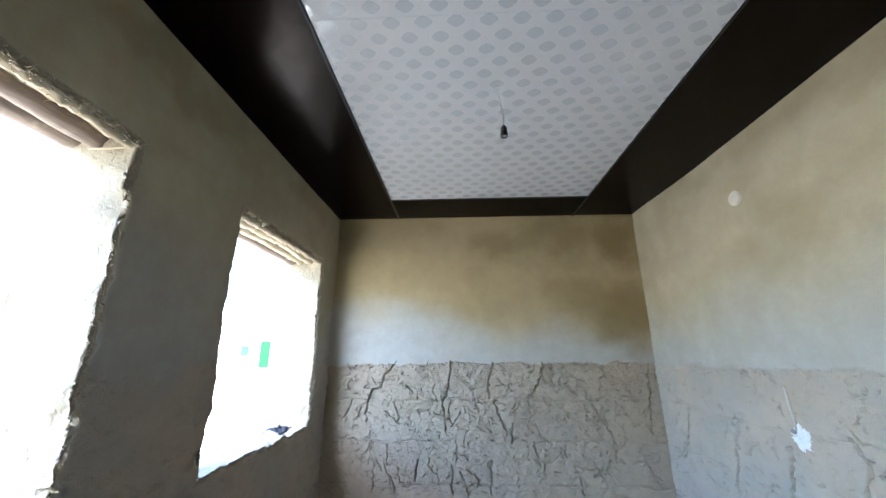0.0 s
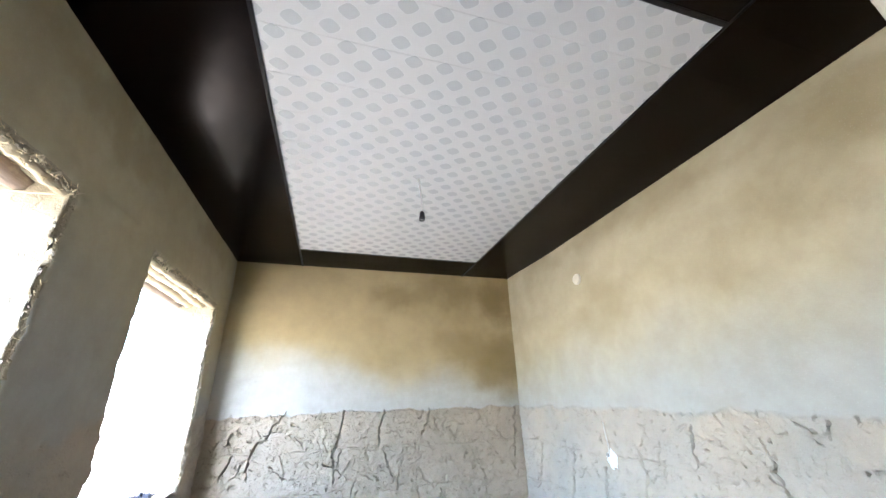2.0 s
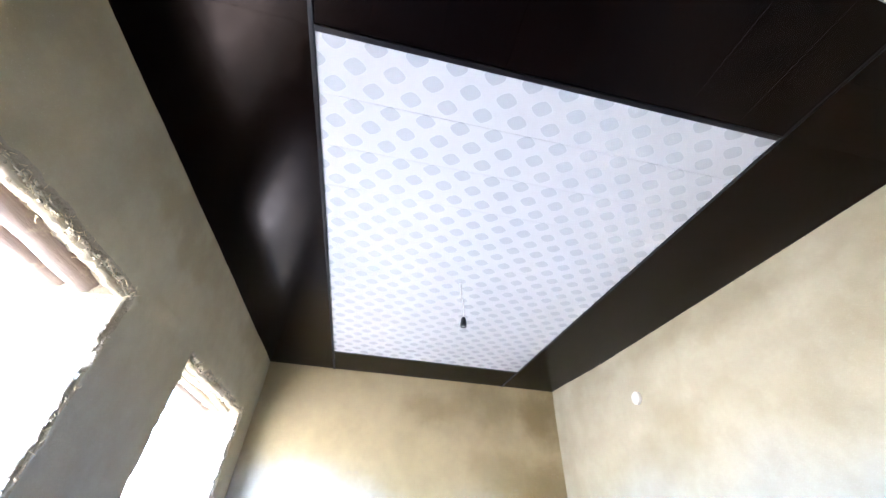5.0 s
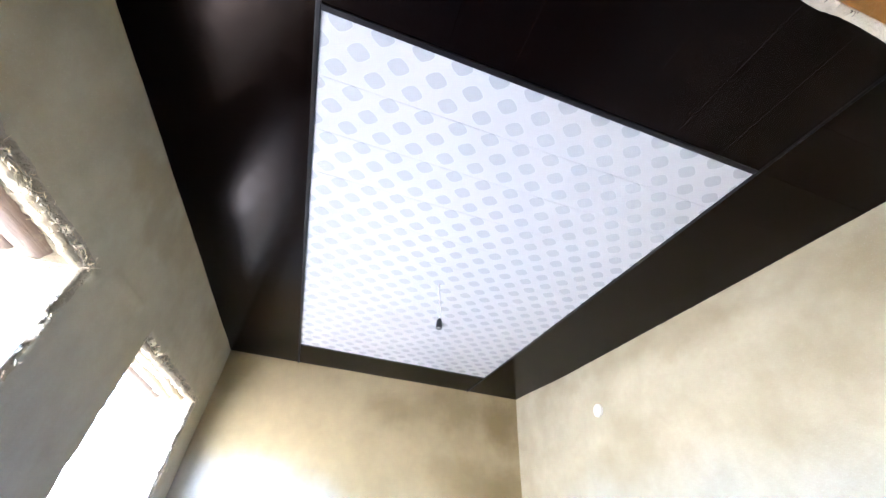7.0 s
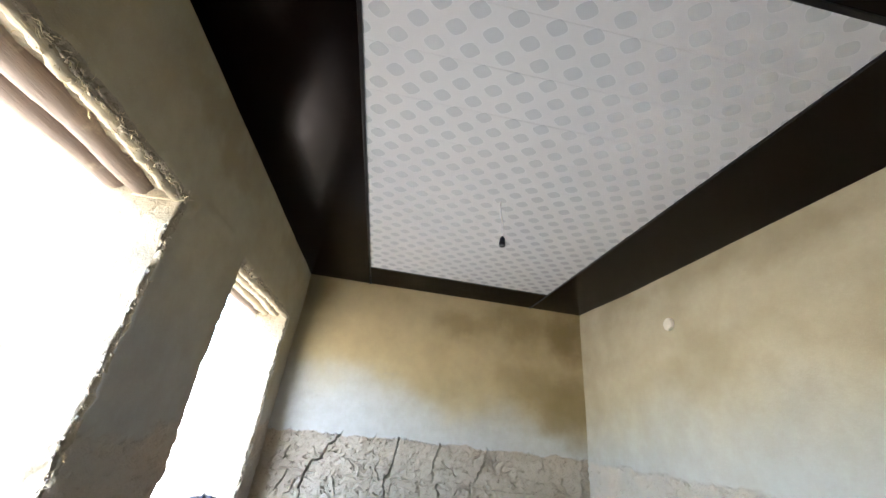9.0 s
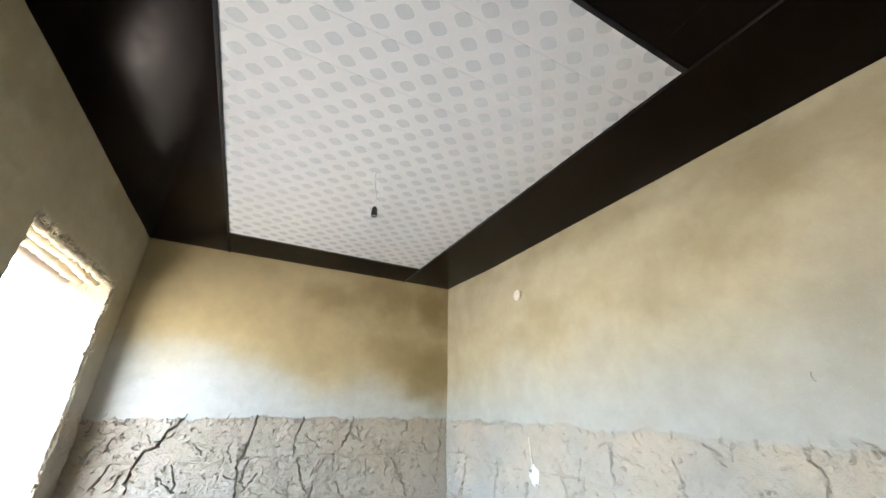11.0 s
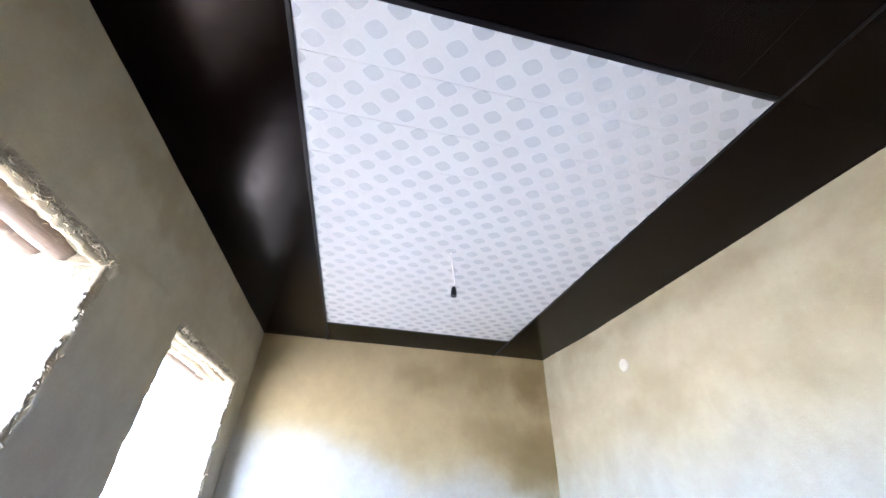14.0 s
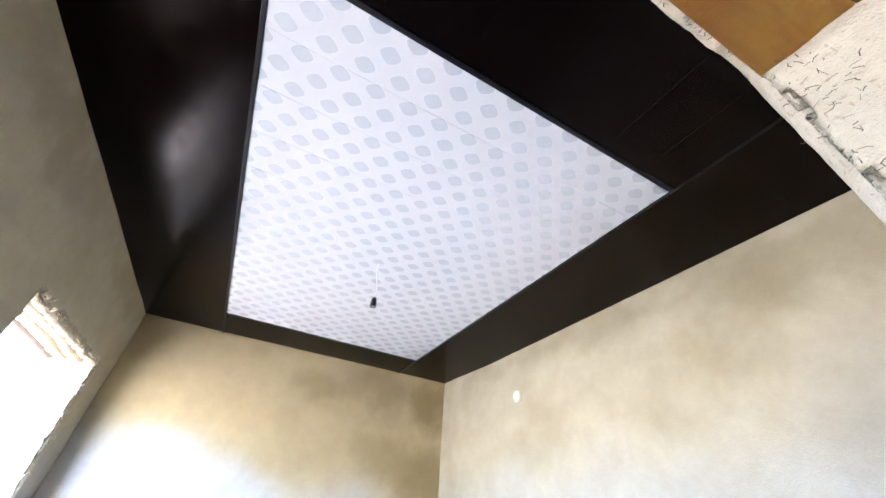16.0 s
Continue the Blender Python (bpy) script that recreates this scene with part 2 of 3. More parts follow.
def box(bm, lo, hi, bevel=0.0):
    m = Matrix.LocRotScale([(a + b) / 2 for a, b in zip(lo, hi)], None, [b - a for a, b in zip(lo, hi)])
    vs = bmesh.ops.create_cube(bm, size=1, matrix=m)["verts"]
    if bevel:
        es = list({e for v in vs for e in v.link_edges})
        bmesh.ops.bevel(bm, geom=es, offset=bevel, segments=2, profile=0.6, affect="EDGES")


def tube(points, radii, sides=10, wobble=0.0, seed=0):
    """Vertices and faces of a capped tube along points."""
    rng = np.random.RandomState(seed)
    pts = [Vector(p) for p in points]
    vs, fs = [], []
    for i, p in enumerate(pts):
        d = (pts[min(i + 1, len(pts) - 1)] - pts[max(i - 1, 0)]).normalized()
        side = d.cross(Vector((0, 0, 1)))
        side = side.normalized() if side.length > 0.05 else Vector((1, 0, 0))
        top = side.cross(d)
        for k in range(sides):
            a = 2 * math.pi * k / sides
            r = radii[i] * (1 + wobble * rng.uniform(-1, 1))
            vs.append(p + r * (math.cos(a) * side + math.sin(a) * top))
    for i in range(len(pts) - 1):
        for k in range(sides):
            a, b = i * sides + k, i * sides + (k + 1) % sides
            fs.append((a, b, b + sides, a + sides))
    fs.append(tuple(range(sides))[::-1])
    fs.append(tuple(range((len(pts) - 1) * sides, len(pts) * sides)))
    return vs, fs


# ---- walls ----
H, W, D = 2.6, 2.6, 4.0
TOP = 2.74


def steps(lo, hi, marks, size):
    """Grid lines from lo to hi through all marks; size(x) gives the cell there."""
    marks = sorted({lo, hi, *[m for m in marks if lo < m < hi]})
    out = [lo]
    for a, b in zip(marks[:-1], marks[1:]):
        n = max(1, int(round((b - a) / size((a + b) / 2))))
        out += [a + (b - a) * i / n for i in range(1, n + 1)]
    return np.array(out)


def crack_depth(U, V, paths, width, depth):
    """Depth of cracks along polylines, at the grid points."""
    out = np.zeros_like(U)
    P = np.stack([U, V, U * 0], 1)
    wob = 1 + 0.55 * vnoise(P, 45, 7) + 0.3 * vnoise(P, 14, 8)
    ju, jv = 0.004 * vnoise(P, 26, 3) + 0.004 * vnoise(P, 80, 4), 0.004 * vnoise(P, 26, 5)
    bend = np.random.RandomState(23)
    for path, grow, *shallow in paths:
        share = shallow[0] if shallow else 1.0
        fine = [path[0]]
        for (a0, b0), (a1, b1) in zip(path[:-1], path[1:]):
            n = max(1, int(math.hypot(a1 - a0, b1 - b0) / 0.022))
            fine += [(a0 + (a1 - a0) * i / n + bend.normal(0, 0.0060), b0 + (b1 - b0) * i / n + bend.normal(0, 0.003)) for i in range(1, n + 1)]
        path = fine
        for (a0, b0), (a1, b1) in zip(path[:-1], path[1:]):
            pad = 0.05
            sel = np.nonzero((U > min(a0, a1) - pad) & (U < max(a0, a1) + pad) & (V > min(b0, b1) - pad) & (V < max(b0, b1) + pad))[0]
            if not len(sel):
                continue
            x, y = U[sel] + ju[sel], V[sel] + jv[sel]
            l2 = (a1 - a0) ** 2 + (b1 - b0) ** 2
            t = np.clip(((x - a0) * (a1 - a0) + (y - b0) * (b1 - b0)) / l2, 0, 1)
            d = np.hypot(x - a0 - t * (a1 - a0), y - b0 - t * (b1 - b0))
            w = width * grow * np.clip(wob[sel], 0.35, 1.35)
            out[sel] = np.maximum(out[sel], depth * np.clip(1 - (d / w) ** 3, 0, 1) * share)
    return out


def chips(rng, lo, hi, vlo, vhi, n, size=1.0):
    """Short random nicks and drying cracks."""
    out = []
    for _ in range(n):
        u, v = rng.uniform(lo, hi), rng.uniform(vlo, vhi)
        a = rng.choice([rng.normal(0.6, 0.5), rng.normal(1.5, 0.3), rng.normal(2.5, 0.4)])
        l = rng.uniform(0.015, 0.06) * size
        path = [(u, v)]
        for _ in range(rng.randint(1, 4)):
            a += rng.normal(0, 0.45)
            u, v = u + l / 2 * math.cos(a), v + l / 2 * math.sin(a)
            path.append((u, v))
        g = rng.uniform(0.45, 0.85)
        out.append((path, 0.8 * g, 0.10 + 0.36 * g))
    return out


def fissures(rng, lo, hi, vlo, vhi, n):
    """Thin, deep, mostly upright drying cracks."""
    out = []
    for _ in range(n):
        u, v = rng.uniform(lo, hi), rng.uniform(vlo, vhi)
        path, a = [(u, v)], -math.pi / 2 + rng.normal(0, 0.35)
        for _ in range(rng.randint(2, 5)):
            a += rng.normal(0, 0.4)
            u, v = u + 0.045 * math.cos(a), v + 0.045 * math.sin(a)
            path.append((u, v))
        out.append((path, rng.uniform(0.5, 0.85), 0.8))
    return out


def nicks(rng, lo, hi, v, n):
    """Upright nicks along the broken lower edge of the plaster."""
    out = []
    for _ in range(n):
        u, z, l = rng.uniform(lo, hi), v + rng.normal(-0.012, 0.012), rng.uniform(0.010, 0.028)
        out.append(([(u, z), (u + rng.normal(0, 0.006), z - l)], rng.uniform(0.4, 0.75), 0.25))
    return out


def wall(name, u0, u1, fine, holes, thick, place, material, label, cracks=(), seed=0, vtop=TOP, coarse=0.02, mud=1.35, lumps=1.0, ragged=1.0, ridges=(), sag=0.0, lip=0.005, soft=0.008, wander=0.020, thin=0.0054, rim=0.014, flakes=0.0):
    """A thick earth wall. place(u, v, d) turns wall coordinates (along, up, depth from the inner face) into the world."""
    us = steps(u0, u1, [m for h in holes for m in h[:2]] + list(fine[:2]), lambda u: fine[2] if fine[0] <= u <= fine[1] else 0.05)
    vs = steps(0.0, vtop, [m for h in holes for m in h[2:4]] + [0.42, 1.44], lambda v: fine[2] if 0.42 <= v <= 1.44 else (coarse if v > 1.4 else 0.05))
    nu, nv = len(us), len(vs)
    gu, gv = np.meshgrid(us, vs, indexing="ij")
    U, V = gu.ravel(), gv.ravel()
    Dp = np.zeros_like(U)
    idx = np.arange(nu * nv).reshape(nu, nv)
    cu, cv = (us[:-1] + us[1:]) / 2, (vs[:-1] + vs[1:]) / 2
    solid = np.ones((nu - 1, nv - 1), bool)
    for a, b, c, d in holes:
        solid[np.ix_((cu > a) & (cu < b), (cv > c) & (cv < d))] = False
    ii, jj = np.nonzero(solid)
    faces = np.stack([idx[ii, jj], idx[ii + 1, jj], idx[ii + 1, jj + 1], idx[ii, jj + 1]], 1).tolist()
    n0, more_u, more_v, more_d = len(U), [], [], []
    deps = np.array([0.008, 0.02, 0.04, 0.06, 0.085, 0.11, 0.14, 0.17, 0.2, 0.23, 0.26, 0.29, 0.32, 0.4])
    deps = np.array([x for x in deps if x < thick - 0.01] + [thick])
    count = n0
    for a, b, c, d in holes:
        ia, ib = np.argmin(abs(us - a)), np.argmin(abs(us - b))
        jc, jd = np.argmin(abs(vs - c)), np.argmin(abs(vs - d))
        ring = [idx[i, jc] for i in range(ia, ib)] + [idx[ib, j] for j in range(jc, jd)]
        ring += [idx[i, jd] for i in range(ib, ia, -1)] + [idx[ia, j] for j in range(jd, jc, -1)]
        prev = ring
        for dep in deps:
            cur = list(range(count, count + len(ring)))
            count += len(ring)
            more_u += [U[r] for r in ring]
            more_v += [V[r] for r in ring]
            more_d += [dep] * len(ring)
            for k in range(len(ring)):
                k2 = (k + 1) % len(ring)
                faces.append([prev[k], prev[k2], cur[k2], cur[k]])
            prev = cur
    U, V, Dp = (np.concatenate([x, y]) for x, y in ((U, more_u), (V, more_v), (Dp, more_d)))
    # edges of openings: worn, rounded and uneven
    edge = np.full(len(U), 9.0)
    for a, b, c, d in holes:
        du = np.maximum(np.maximum(a - U, U - b), 0)
        dv = np.maximum(np.maximum(c - V, V - d), 0)
        edge = np.minimum(edge, np.hypot(du, dv))
    P = np.stack([U, V, Dp * 1.0 + seed * 3.1], 1)
    near = np.exp(-edge / 0.06)
    jag = fbm(P, 9, 5, seed + 20, 0.62)
    jag2 = fbm(P, 9, 5, seed + 40, 0.62)
    coat = smooth(V + wander * fbm(P, 6, 6, seed + 60, 0.62), mud - soft, mud + soft) * (Dp < 0.001)
    rnd_r = 0.022
    e = np.clip(edge, 0, rnd_r)
    recede = (rnd_r - np.sqrt(np.maximum(rnd_r ** 2 - (rnd_r - e) ** 2, 0))) * (Dp < 0.001)
    raw = (1 - coat) * (Dp < 0.001)
    Pw = P + 0.03 * np.stack([fbm(P, 9, 3, seed + 6), fbm(P, 9, 3, seed + 7), 0 * U], 1)
    Pw[:, 1] *= 1.5
    relief = lip * coat + 0.0035 * fbm(P, 3, 3, seed + 1) + raw * lumps * (0.0068 * fbm(P, 13, 6, seed + 2, 0.62) - 0.040 * np.clip(vnoise(Pw, 26, seed + 3) - 0.42, 0, 0.35) - 0.018 * np.clip(vnoise(Pw, 52, seed + 13) - 0.45, 0, 0.3))
    # torn flakes with one steep edge each, in patches
    Pf = P + 0.035 * np.stack([fbm(P, 7, 3, seed + 71), fbm(P, 7, 3, seed + 72), 0 * U], 1)
    patch = smooth(vnoise(P, 4.5, seed + 73) + 0.55 * vnoise(P, 15, seed + 74), -0.35, 0.45)
    for scale, steep, tall in ((10, 13, 0.012), (21, 27, 0.007)):
        q = fbm(Pf, scale, 3, seed + 75 + scale, 0.5) * 0.95 + steep * (U + 0.5 * V * np.sign(scale - 15))
        frac = q - np.floor(q)
        relief = relief + raw * flakes * (0.25 + 0.75 * smooth(U, 0.3, 1.0)) * tall * patch * np.where(frac < 0.93, (frac / 0.93) ** 2, (1 - frac) / 0.07) * smooth(vnoise(Pf, scale * 0.9, seed + 76), -0.15, 0.35)
    seam = np.zeros_like(U)
    for zc in (1.085, 0.79, 0.50):
        line = zc + 0.018 * fbm(P, 4, 3, seed + 5)
        seam = np.maximum(seam, np.exp(-((V - line) / 0.007) ** 2) * np.clip(0.6 + 0.7 * vnoise(P, 11, seed + 9), 0, 1))
    relief = relief - raw * 0.010 * seam - recede
    if cracks:
        # cracks stop at the plaster edge
        relief = relief - np.clip(raw + 0.25 * (V < mud + 0.03), 0, 1) * crack_depth(U, V, cracks, thin, 0.095) * (Dp < 0.001)
    for a0, b0, a1, b1, wide, tall in ridges:
        t = np.clip(((U - a0) * (a1 - a0) + (V - b0) * (b1 - b0)) / ((a1 - a0) ** 2 + (b1 - b0) ** 2), 0, 1)
        far = np.hypot(U - a0 - t * (a1 - a0), V - b0 - t * (b1 - b0)) * (1 + 0.4 * vnoise(P, 30, 77))
        relief = relief + (Dp < 0.001) * tall * np.exp(-(far / wide) ** 2)
    hole_j = (Dp > 0.001) * 0.010 * ragged
    near = near * ragged * (Dp < thick - 0.001)
    hole_j = hole_j * (Dp < thick - 0.001)
    Uo = U + near * 0.014 * jag + hole_j * 0.6 * jag2
    Vo = V + near * 0.014 * jag2 + hole_j * 0.6 * jag
    if sag:
        # the plaster over the openings hangs a little lower than the poles behind it
        for a, b, c, d in holes[:2]:
            Vo = Vo - sag * np.exp(-np.abs(V - d) / 0.10) * np.exp(-Dp / 0.03) * smooth(U, a - 0.2, a) * (1 - smooth(U, b, b + 0.2))
    Do = Dp - relief - (Dp < 0.001) * near * 0.006 * jag
    verts = place(Uo, Vo, Do)
    # plain outer skin
    bu = sorted({u0, u1, *[m for h in holes for m in h[:2]]})
    bv = sorted({0.0, vtop, *[m for h in holes for m in h[2:4]]})
    ou, ov = np.meshgrid(np.array(bu), np.array(bv), indexing="ij")
    base = len(verts)
    verts = np.concatenate([verts, place(ou.ravel(), ov.ravel(), np.full(ou.size, thick))])
    for i in range(len(bu) - 1):
        for j in range(len(bv) - 1):
            mu, mv = (bu[i] + bu[i + 1]) / 2, (bv[j] + bv[j + 1]) / 2
            if not any(a < mu < b and c < mv < d for a, b, c, d in holes):
                q = [base + i * len(bv) + j, base + (i + 1) * len(bv) + j, base + (i + 1) * len(bv) + j + 1, base + i * len(bv) + j + 1]
                faces.append(q[::-1])
    ob = mesh_ob(name, verts, faces, material)
    at = ob.data.attributes.new("coat", "FLOAT", "POINT")
    at.data.foreach_set("value", np.concatenate([coat, np.zeros(len(verts) - len(coat))]).astype(np.float32))
    ob.data.materials.append(M_STRAWMUD)
    nf_in = len(ii)
    mi = np.zeros(len(faces), np.int32)
    nf_ring = len(faces) - nf_in
    mi[nf_in:] = 1
    worn = (edge + 0.010 * jag)[np.array(faces[:nf_in])].mean(1) < rim
    mi[:nf_in][worn] = 1
    ob.data.polygons.foreach_set("material_index", mi)
    return tagged(ob, label, "wall", kind="structure")


rng = np.random.RandomState(11)
# drying cracks through the raw courses of the end wall
NORTH_CRACKS = [
    ([(0.56, 1.37), (0.47, 1.25), (0.44, 1.17), (0.37, 1.15), (0.33, 1.05), (0.34, 0.92)], 1.2),
    ([(1.00, 1.37), (0.98, 1.18), (0.95, 1.09)], 1.2), ([(0.93, 1.08), (0.95, 0.97), (0.96, 0.86)], 1.3),
    ([(1.33, 1.36), (1.30, 1.20), (1.30, 1.09)], 1.0), ([(1.34, 1.08), (1.37, 0.97), (1.43, 0.84)], 1.0),
    ([(1.72, 1.36), (1.70, 1.24), (1.64, 1.13)], 1.0), ([(1.99, 1.24), (1.97, 1.13)], 1.0),
    ([(2.08, 1.05), (2.16, 0.92), (2.23, 0.78)], 1.0), ([(2.54, 1.35), (2.52, 1.1), (2.50, 0.85)], 1.2),
    ([(0.22, 1.08), (0.16, 0.95)], 1.0), ([(0.75, 0.66), (0.72, 0.52)], 1.2), ([(0.42, 0.62), (0.41, 0.46)], 1.0),
    ([(1.30, 0.66), (1.29, 0.44)], 1.2), ([(1.00, 0.62), (1.00, 0.45)], 0.9), ([(1.62, 0.80), (1.66, 0.62)], 0.9),
    ([(1.94, 0.56), (1.96, 0.44)], 1.0), ([(1.47, 0.92), (1.45, 0.78)], 1.1)]
EAST_CRACKS = [
    ([(3.66, 1.07), (3.70, 0.92), (3.79, 0.74)], 1.8), ([(3.22, 1.08), (3.26, 0.92), (3.33, 0.70)], 1.8),
    ([(2.90, 1.01), (2.92, 0.9), (2.95, 0.76)], 1.6), ([(2.60, 1.10), (2.56, 1.02), (2.60, 0.92)], 1.4),
    ([(2.20, 1.28), (2.23, 1.20), (2.22, 1.10)], 1.0), ([(1.89, 1.26), (1.87, 1.16), (1.84, 1.06)], 0.9),
    ([(1.63, 1.33), (1.64, 1.27)], 0.6), ([(1.39, 1.37), (1.40, 1.30), (1.37, 1.26), (1.39, 1.16), (1.36, 1.02)], 0.42, 0.3),
    ([(2.42, 1.2), (2.46, 1.08)], 0.6), ([(1.15, 1.26), (1.12, 1.12)], 0.5, 0.4)]
SIDE_DOOR = (1.16, 2.0, 0.0, 2.15)
WINDOW = (2.60, 3.70, 0.93, 2.15)
# unseen opening, added to let daylight onto the doorway jamb
LIGHT_OPENING = (-1.3, -0.4, 0.0, 2.1)
DOOR = (0.36, 1.27, 0.0, 1.96)
THICK = 0.31


def near_plane(u):
    return 0.735 - 0.02 * (u - 0.855)


wall("wall_north", -0.3, 2.9, (-0.02, 2.62, 0.0032), [], 0.3, lambda u, v, d: np.stack([u, D + d, v], 1), M_NORTH,
     "far end wall, smoke-stained ochre plaster above cracked raw mud courses",
     NORTH_CRACKS + fissures(rng, 0.1, 2.5, 0.55, 1.33, 55) + chips(rng, 0.0, 2.6, 0.45, 1.36, 120) + chips(rng, 0, 2.6, 0.45, 1.36, 300, 0.45) + nicks(rng, 0, 2.6, 1.36, 60), seed=1, flakes=0.5, lumps=0.9)
wall("wall_east", -1.6, 4.02, (0.85, 4.02, 0.0042), [], 0.3, lambda u, v, d: np.stack([W + d + 0.04 * smooth(v, 2.2, 2.6) * smooth(D - u, 0.0, 0.8), u, v], 1), M_WALL,
     "pale ochre plastered earth wall with raw cracked mud below",
     EAST_CRACKS + fissures(rng, 2.3, 3.9, 0.7, 1.2, 12) + chips(rng, 0.9, 4.0, 0.6, 1.36, 50) + chips(rng, 0.9, 4.0, 0.6, 1.35, 260, 0.35) + nicks(rng, 0.9, 4.0, 1.35, 60), seed=2, lumps=0.6, flakes=0.15, lip=0.002, soft=0.022, thin=0.0052,
     ridges=[(1.38, 2.10, 1.36, 2.12, 0.035, 0.007), (1.30, 2.14, 1.22, 2.02, 0.04, 0.004), (2.2, 1.42, 1.9, 1.43, 0.015, 0.004)])
wall("wall_west", -1.6, 4.02, (1.0, 4.02, 0.009), [SIDE_DOOR, WINDOW, LIGHT_OPENING], THICK, lambda u, v, d: np.stack([-d, u, v], 1), M_WALL,
     "earth wall with a rough doorway and a rough window opening",
     chips(rng, 1.0, 4.0, 0.5, 1.36, 90), seed=3, sag=0.030, mud=1.36, soft=0.03, wander=0.05, lip=0.002,
     ridges=[(2.12, 2.16, 2.40, 2.18, 0.016, 0.008), (2.02, 2.12, 2.06, 2.13, 0.02, 0.010), (1.7, 2.24, 1.95, 2.2, 0.03, 0.006), (2.75, 2.22, 3.5, 2.2, 0.03, 0.006)])
wall("wall_south", 0.0, 2.6, (1.0, 1.5, 0.005), [DOOR], 0.3, lambda u, v, d: np.stack([u, near_plane(u) - d, v], 1), M_WALL,
     "earth wall with a rough unframed doorway", seed=4, vtop=H, coarse=0.007, ragged=0.5, rim=0.030)
# added out of view, keeps open daylight from behind out of the room
wall("wall_unseen", -0.3, 2.9, (0, 0.1, 0.05), [], 0.3, lambda u, v, d: np.stack([u, -1.6 - d, v], 1), M_WALL,
     "unseen plain wall added to shut the space behind the doorway", seed=5, coarse=0.1)

bm = bmesh.new()
box(bm, (-0.3, -1.9, -0.15), (2.9, 4.3, 0.0))
tagged(part("floor", bm, M_FLOOR), "trodden bare earth floor", "floor", kind="structure")
# slab added out of view, stops sky light above the ceiling
bm = bmesh.new()
box(bm, (-0.5, -2.1, TOP), (3.1, 4.5, TOP + 0.12))
tagged(part("roof", bm, M_POLE), "unseen slab added above the ceiling to block daylight", "roof", kind="structure")
# lid of the same added space behind the doorway, never in view
bm = bmesh.new()
box(bm, (0.002, -1.598, 2.5), (2.598, 0.3, 2.56))
tagged(part("ceiling_unseen", bm, M_PLANK), "unseen lid added over the space behind the doorway", "ceiling", kind="structure")

# ---- ceiling: dark gloss border round a white patterned field ----
XL, XR, YN, YF = 0.545, 2.082, 1.187, 3.583


def ceiling():
    bm = bmesh.new()
    slot = {}

    def plank(x0, y0, x1, y1, mat, drop=0.0):
        n = len(bm.faces)
        g = 0.0002
        b2 = bmesh.new()
        box(b2, (x0 + g, y0 + g, H - drop), (x1 - g, y1 - g, H + 0.012))
        low = [e for e in b2.edges if all(abs(v.co.z - (H - drop)) < 1e-5 for v in e.verts)]
        bmesh.ops.bevel(b2, geom=low, offset=0.0004 if mat else 0.0002, segments=1, affect="EDGES")
        me = bpy.data.meshes.new("tmp")
        b2.to_mesh(me)
        b2.free()
        bm.from_mesh(me)
        bpy.data.meshes.remove(me)
        bm.faces.ensure_lookup_table()
        for f in bm.faces[n:]:
            f.material_index = mat

    near_end = 0.60
    lines = [near_end, 0.775, 0.975] + [1.175 + 0.2 * i for i in range(15)]
    lines = [y for y in lines if y < D + 0.01] + [D + 0.03]
    for a, b in zip(lines[:-1], lines[1:]):
        plank(-0.02, a, XL, b, 0)
        plank(XR, a, W + 0.06, b, 0)
    rows = [YN] + [y for y in lines if YN + 0.05 < y < YF - 0.05] + [YF]
    for a, b in zip(rows[:-1], rows[1:]):
        plank(XL, a, XR, b, 1)
    cols = [XL] + [x for x in [0.7 + 0.2 * i for i in range(8)] if XL + 0.05 < x < XR - 0.05] + [XR]
    for a, b in zip(cols[:-1], cols[1:]):
        plank(a, near_end, b, YN, 0)
        plank(a, YF, b, D + 0.03, 0)
    # joint strips, along the room first, then across
    w = 0.008
    for x in (XL, XR):
        n = len(bm.faces)
        a, b = (x - 0.012, x + 0.002) if x == XL else (x - 0.002, x + 0.007)
        box(bm, (a, near_end, H - 0.007), (b, D + 0.02, H + 0.004), 0.002)
        bm.faces.ensure_lookup_table()
        for f in bm.faces[n:]:
            f.material_index = 2
    for y in (YN, YF):
        n = len(bm.faces)
        a, b = (y - 0.016, y + 0.002) if y == YN else (y - 0.002, y + 0.008)
        box(bm, (XL + 0.003, a, H - 0.006), (XR - 0.003, b, H + 0.004), 0.002)
        bm.faces.ensure_lookup_table()
        for f in bm.faces[n:]:
            f.material_index = 2
    n = len(bm.faces)
    box(bm, (-0.03, near_end, H + 0.02), (W + 0.03, D + 0.03, H + 0.05))
    ob = part("ceiling", bm, M_DARK)
    ob.data.materials.append(M_WHITE)
    ob.data.materials.append(M_TRIM)
    return tagged(ob, "glossy dark brown plank border round a white lozenge-patterned panel field", "ceiling", kind="structure")


ceiling()


